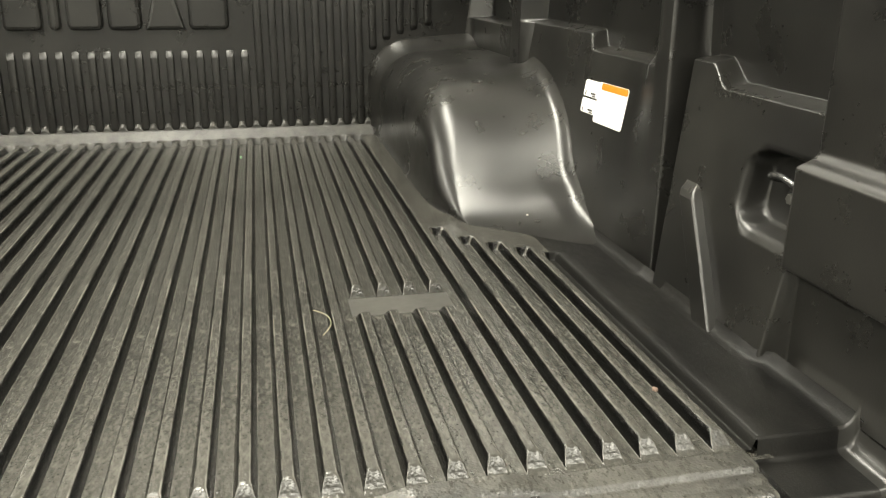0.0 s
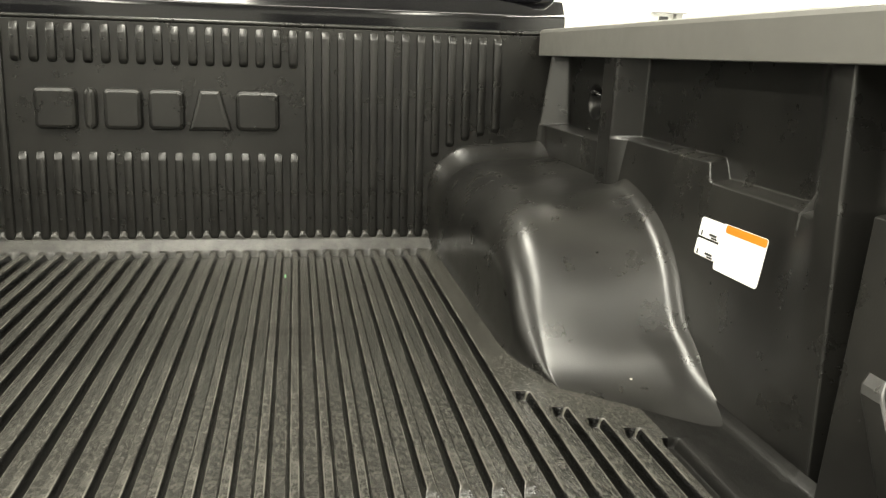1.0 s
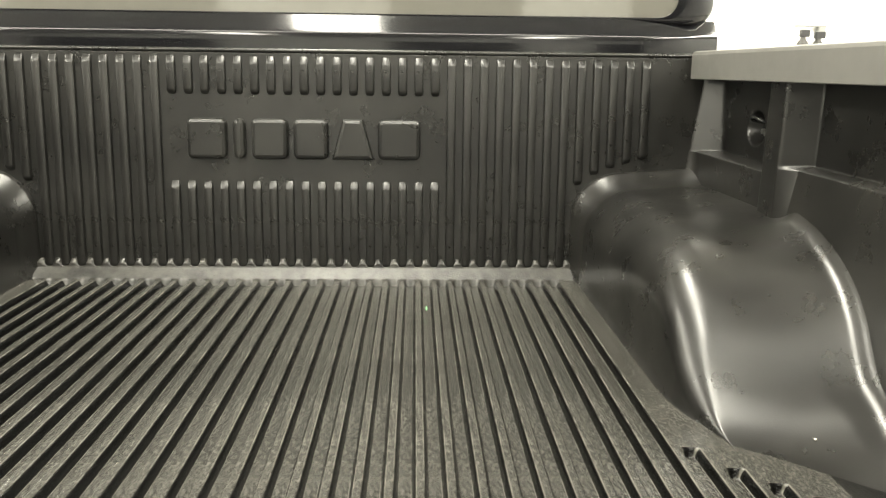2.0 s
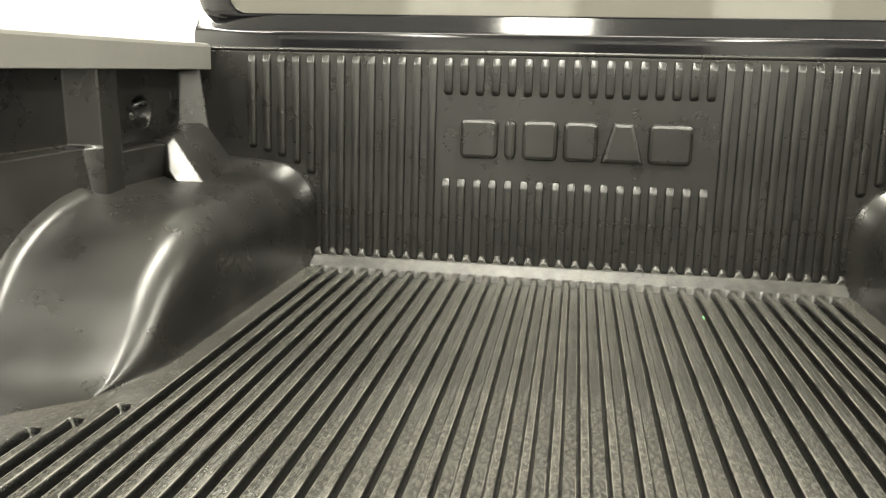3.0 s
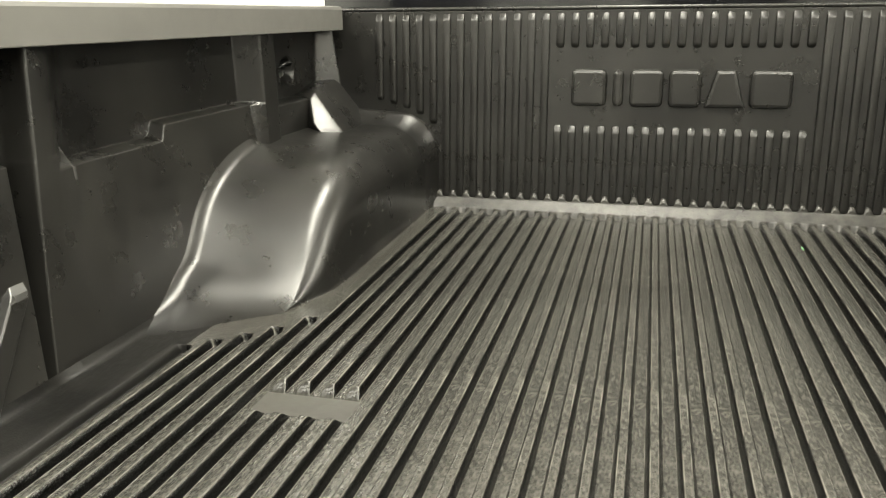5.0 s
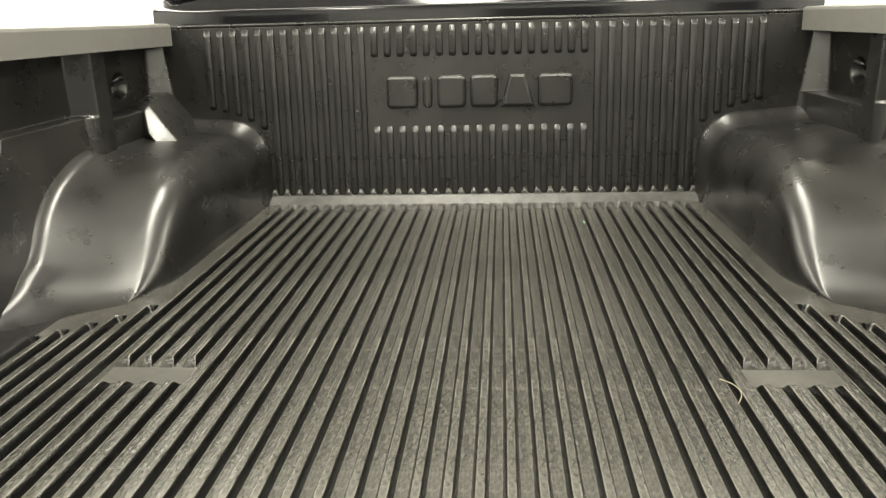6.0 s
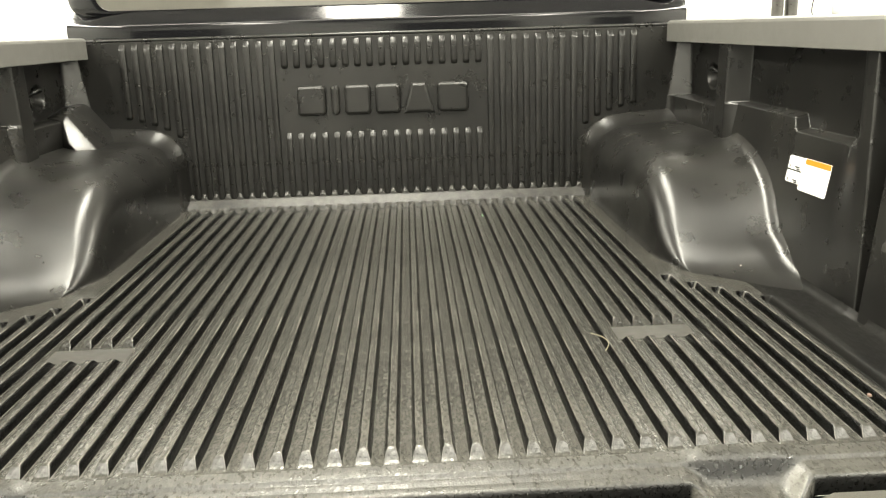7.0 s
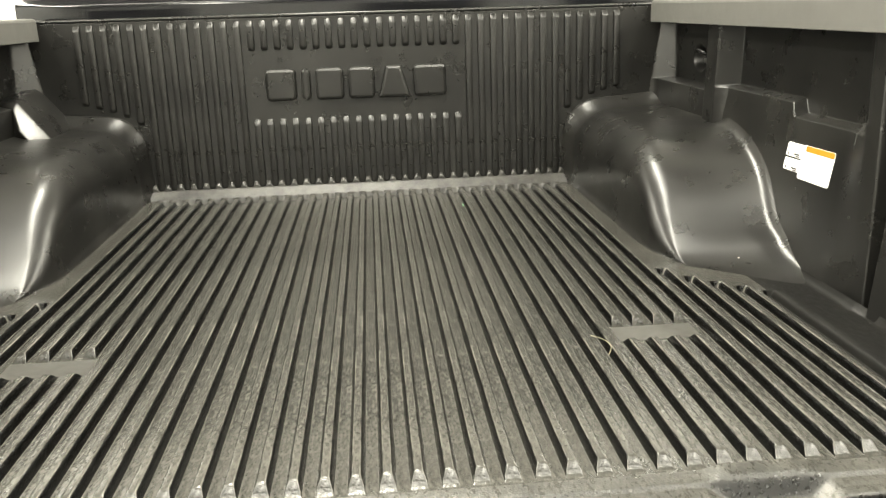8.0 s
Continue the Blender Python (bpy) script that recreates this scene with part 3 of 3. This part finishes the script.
def cab():
    c = thing("truck_cab", "glossy black back of a pickup cab with a dark rear window", "truck cab")
    # back panel, slightly bowed
    prof = [(0.07, -0.2), (0.07, 0.40), (0.0702, 0.480), (0.0708, 0.494), (0.0722, 0.499), (0.0755, 0.504), (0.082, 0.512), (0.091, 0.523), (0.100, 0.534)]
    xs = [-0.872 + 1.744 * i / 40 for i in range(41)]
    verts = [(x, y + 0.05 * (abs(x) / 0.872) ** 10, z) for x in xs for y, z in prof]
    mesh_part("back_panel", verts, grid_faces(len(xs), len(prof)), M_PAINT, c, "glossy black painted panel below the window")
    win = part("rear_window", plate(rounded(-0.785, 0.785, 0.538, 0.98, 0.05), 0.004, 0.0), M_GLASS, c, "dark rear window, its pale reflection put into the colour")
    win.location.y = 0.112
    ring = bmesh.new()
    o, i_ = rounded(-0.793, 0.793, 0.530, 0.988, 0.056, 6), rounded(-0.785, 0.785, 0.538, 0.98, 0.05, 6)
    vo = [ring.verts.new((x, 0.104, z)) for x, z in o]
    vi = [ring.verts.new((x, 0.104, z)) for x, z in i_]
    for i in range(len(vo)):
        j = (i + 1) % len(vo)
        ring.faces.new((vo[i], vo[j], vi[j], vi[i]))
    part("window_seal", ring, M_RUBBER, win).location.y = -0.112
    # painted frame round the window, wrapped back along the cab
    def shell(x0, x1, z0, z1, r, y):
        return [(x * (1 - 0.22 * max(0.0, z - 0.53)), y, z) for x, z in rounded(x0, x1, z0, z1, r, 8)]
    rings = [shell(-0.786, 0.786, 0.537, 0.981, 0.051, 0.1035), shell(-0.835, 0.835, 0.526, 1.005, 0.05, 0.1030), shell(-0.862, 0.862, 0.524, 1.02, 0.06, 0.113),
             shell(-0.872, 0.872, 0.522, 1.028, 0.06, 0.135), shell(-0.876, 0.876, 0.520, 1.03, 0.06, 0.6)]
    n = len(rings[0])
    faces = [(a * n + i, a * n + (i + 1) % n, (a + 1) * n + (i + 1) % n, (a + 1) * n + i) for a in range(4) for i in range(n)]
    mesh_part("cab_frame", [v for ring_ in rings for v in ring_], faces, M_PAINT, c)
    part("cab_side", box(-0.868, -0.852, 0.13, 0.6, -0.3, 0.50, 0.004), M_PAINT, c)
    part("cab_side", box(0.852, 0.868, 0.13, 0.6, -0.3, 0.50, 0.004), M_PAINT, c)
    part("roof", box(-0.72, 0.72, 0.1, 1.2, 0.985, 1.03, 0.02), M_PAINT, c)


cab()


def tailgate():
    t = thing("tailgate", "lowered tailgate with a smooth grey plastic inner face", "tailgate")
    y0, y1 = -1.506, -2.0
    half = [(0.352, y0), (0.366, y0 - 0.006), (0.402, y0 - 0.040), (0.448, y0 - 0.042), (0.486, y0 - 0.008), (0.502, y0), (0.74, y0)]
    out = [(-x, y) for x, y in reversed(half)] + half + [(0.74, y1), (-0.74, y1)]
    bm = bmesh.new()
    face = bm.faces.new([bm.verts.new((x, y, -0.022)) for x, y in out])
    ext = bmesh.ops.extrude_face_region(bm, geom=[face])
    for g in ext["geom"]:
        if isinstance(g, bmesh.types.BMVert):
            g.co.z -= 0.05
    bmesh.ops.recalc_face_normals(bm, faces=bm.faces[:])
    bmesh.ops.bevel(bm, geom=[e for e in bm.edges if all(v.co.z > -0.03 for v in e.verts)], offset=0.008, segments=3, affect="EDGES")
    part("inner_panel", bm, M_TAILGATE, t, smooth=False)
    # unseen black bar added under the tailgate gap to keep the gap dark
    part("dark_gap_bar", box(-0.78, 0.78, y0 - 0.06, y0 + 0.07, -0.12, -0.075, 0.003), M_RUBBER, t)


tailgate()

# ---------------------------------------------------------------- tie-down hooks and label


def bar(name, points, radius, mat, parent):
    """A round steel bar bent through the points."""
    cu = bpy.data.curves.new(name, "CURVE")
    cu.dimensions, cu.bevel_depth, cu.bevel_resolution, cu.use_fill_caps = "3D", radius, 4, True
    sp = cu.splines.new("NURBS")
    sp.points.add(len(points) - 1)
    for p, v in zip(sp.points, points):
        p.co = (*v, 1)
    sp.use_endpoint_u, sp.order_u = True, 3
    cu.materials.append(mat)
    ob = new(name, cu)
    ob.parent = parent
    return ob


def tie_down(x, y, z, sign, label):
    """A bolted plate at the bottom of a pocket with a bent bar across the pocket's upper half."""
    h = thing("tie_down_hook", label, "tie-down hook", (x, y, z), group="tie-downs of the bed")
    bm = bmesh.new()
    bmesh.ops.create_cone(bm, cap_ends=True, segments=28, radius1=0.020, radius2=0.017, depth=0.005, matrix=Matrix.Rotation(radians(-90 * sign), 4, "Y"))
    bmesh.ops.bevel(bm, geom=[e for e in bm.edges if len(e.link_faces) == 2 and e.calc_face_angle() > 0.5], offset=0.001, segments=2, affect="EDGES")
    part("base_plate", bm, M_STEEL, h)
    out = -sign * 0.026
    bar("loop", [(0, -0.022, 0.010), (out * 0.7, -0.023, 0.013), (out, -0.017, 0.018), (out, 0.0, 0.021), (out, 0.017, 0.018), (out * 0.7, 0.023, 0.013), (0, 0.022, 0.010)], 0.0036, M_STEEL, h)
    for dy, dz in ((-0.006, -0.009), (0.007, -0.006)):
        bm = bmesh.new()
        bmesh.ops.create_cone(bm, cap_ends=True, segments=6, radius1=0.0062, radius2=0.0055, depth=0.006,
                              matrix=Matrix.Translation((-sign * 0.005, dy, dz)) @ Matrix.Rotation(radians(-90 * sign), 4, "Y"))
        part("bolt", bm, M_BOLT, h)


tie_down(0.868, -0.183, 0.328, 1, "small dark steel tie-down hook in the front bay")
tie_down(-0.868, -0.183, 0.328, -1, "small dark steel tie-down hook in the front bay")
tie_down(0.820, -1.262, 0.160, 1, "dark steel tie-down with a shiny bolt in a rounded pocket")


def warning_label():
    lab = thing("warning_label", "white warning label with an orange band and small pictograms", "label")
    slope = math.atan(0.165)
    lab.matrix_world = Matrix.Translation((0.766 + 0.165 * 0.185 - 0.0012, -0.815, 0.185)) @ Matrix.Rotation(slope, 4, "Y") @ Matrix.Rotation(radians(-90), 4, "Z") @ Matrix.Rotation(radians(-1.0), 4, "Y")
    part("sheet", plate(rounded(-0.024, 0.078, -0.030, 0.030, 0.005), 0.0008, 0), M_WHITE, lab)
    p = part("orange_band", plate(rounded(-0.014, 0.077, 0.0195, 0.0295, 0.003), 0.0004, 0), M_ORANGE, lab)
    p.location.y = -0.0009
    for z0, z1 in ((0.004, 0.029), (-0.021, 0.001)):
        part("pictogram_field", plate(rounded(-0.078, -0.023, z0, z1, 0.004), 0.0008, 0), M_WHITE, lab)
        for x0, x1, w0, w1 in ((-0.071, -0.068, 0.001, 0.008), (-0.050, -0.032, 0.004, 0.007), (-0.044, -0.030, 0.001, 0.003)):
            p = part("pictogram", plate(rounded(x0, x1, z0 + w0, z0 + w1, 0.0009), 0.0004, 0), M_INK, lab)
            p.location.y = -0.0009


warning_label()


# ---------------------------------------------------------------- bits lying on the floor


def wire(name, points, radius, mat, ob_label, category):
    cu = bpy.data.curves.new(name, "CURVE")
    cu.dimensions, cu.bevel_depth, cu.bevel_resolution = "3D", radius, 2
    sp = cu.splines.new("NURBS")
    sp.points.add(len(points) - 1)
    for p, v in zip(sp.points, points):
        p.co = (*v, 1)
    sp.use_endpoint_u, sp.order_u = True, 3
    cu.materials.append(mat)
    return tagged(new(name, cu), ob_label, category)


wire("straw", [(0.338, -1.088, 0.0022), (0.350, -1.100, 0.0030), (0.356, -1.122, 0.0032), (0.353, -1.142, 0.0030), (0.344, -1.158, 0.0022)], 0.0005, M_STRAW,
     "thin curved pale dry straw lying on the ribs", "straw")


def crumb(name, at, size, mat, label, seed):
    rnd = random.Random(seed)
    bm = bmesh.new()
    bmesh.ops.create_icosphere(bm, subdivisions=1, radius=1.0)
    for v in bm.verts:
        f = rnd.uniform(0.75, 1.15)
        v.co = Vector((v.co.x * size[0] * f, v.co.y * size[1] * f, v.co.z * size[2] * f))
    me = bpy.data.meshes.new(name)
    bm.to_mesh(me)
    bm.free()
    me.materials.append(mat)
    ob = new(name, me)
    ob.location = at
    return tagged(ob, label, "debris")


crumb("green_scrap", (0.246, -0.238, 0.0010), (0.0016, 0.016, 0.0012), M_LEAF, "tiny green sliver lying on a rib", 3)
crumb("grit_grain", (0.686, -0.808, 0.0155), (0.0022, 0.0022, 0.0018), M_CRUMB, "tiny pale grain of grit on the wheel arch", 4)
crumb("clay_crumb", (0.639, -1.338, 0.0010), (0.0028, 0.0040, 0.0022), M_CLAY, "small reddish crumb of clay on the ribs", 5)


# ---------------------------------------------------------------- counter with odds and ends by the far wall


def counter():
    c = thing("wall_counter", "white counter standing against the showroom wall", "counter", (3.0, 3.72, GROUND))
    part("body", box(-0.55, 0.55, -0.22, 0.26, 0.0, 1.20, 0.01), M_WALL, c)
    part("worktop", box(-0.57, 0.57, -0.25, 0.27, 1.20, 1.235, 0.008), M_WALL, c)


def bottle(x, y, r, tall, seed):
    b = thing("spray_bottle", "dark plastic bottle standing on the counter", "bottle", (x, y, GROUND + 1.235), group="bottles on the counter")
    prof = [(0.0, 0.0), (r * 0.92, 0.0), (r, 0.006), (r, tall * 0.55), (r * 0.9, tall * 0.66), (r * 0.45, tall * 0.76), (r * 0.40, tall * 0.82)]
    n = 16
    verts = [(q * math.cos(2 * math.pi * i / n), q * math.sin(2 * math.pi * i / n), z) for q, z in prof for i in range(n)]
    faces = [(a * n + i, a * n + (i + 1) % n, (a + 1) * n + (i + 1) % n, (a + 1) * n + i) for a in range(len(prof) - 1) for i in range(n)]
    mesh_part("body", verts, faces, M_BOTTLE, b)
    part("spray_head", box(-r * 0.5, r * 0.9, -r * 0.4, r * 0.4, tall * 0.82, tall, 0.004), M_RUBBER, b)


def mug(x, y):
    m = thing("mug", "small grey mug standing on the counter", "mug", (x, y, GROUND + 1.235))
    prof = [(0.0, 0.002), (0.030, 0.002), (0.034, 0.006), (0.036, 0.09), (0.033, 0.09), (0.030, 0.010), (0.0, 0.008)]
    n = 20
    verts = [(q * math.cos(2 * math.pi * i / n), q * math.sin(2 * math.pi * i / n), z) for q, z in prof for i in range(n)]
    faces = [(a * n + i, a * n + (i + 1) % n, (a + 1) * n + (i + 1) % n, (a + 1) * n + i) for a in range(len(prof) - 1) for i in range(n)]
    mesh_part("cup", verts, faces, M_MUG, m)


counter()
bottle(2.735, 3.70, 0.042, 0.25, 1)
bottle(2.845, 3.72, 0.046, 0.24, 2)
mug(3.16, 3.68)
wire("cable", [(2.98, 3.66, 0.60), (2.965, 3.66, 0.53), (2.975, 3.66, 0.475), (2.99, 3.66, 0.464), (3.06, 3.66, 0.470), (3.12, 3.66, 0.462)], 0.006, M_RUBBER,
     "thin dark cable lying over the counter", "cable")


def wall_bracket():
    b = thing("wall_bracket", "thin grey bracket arm fixed to the showroom wall", "bracket", (2.91, 3.995, 0.745))
    part("arm", box(-0.13, 0.12, -0.06, 0.0, -0.006, 0.006, 0.003), M_MUG, b)
    part("plate", box(0.04, 0.09, -0.055, 0.0, -0.05, -0.006, 0.003), M_MUG, b)


wall_bracket()
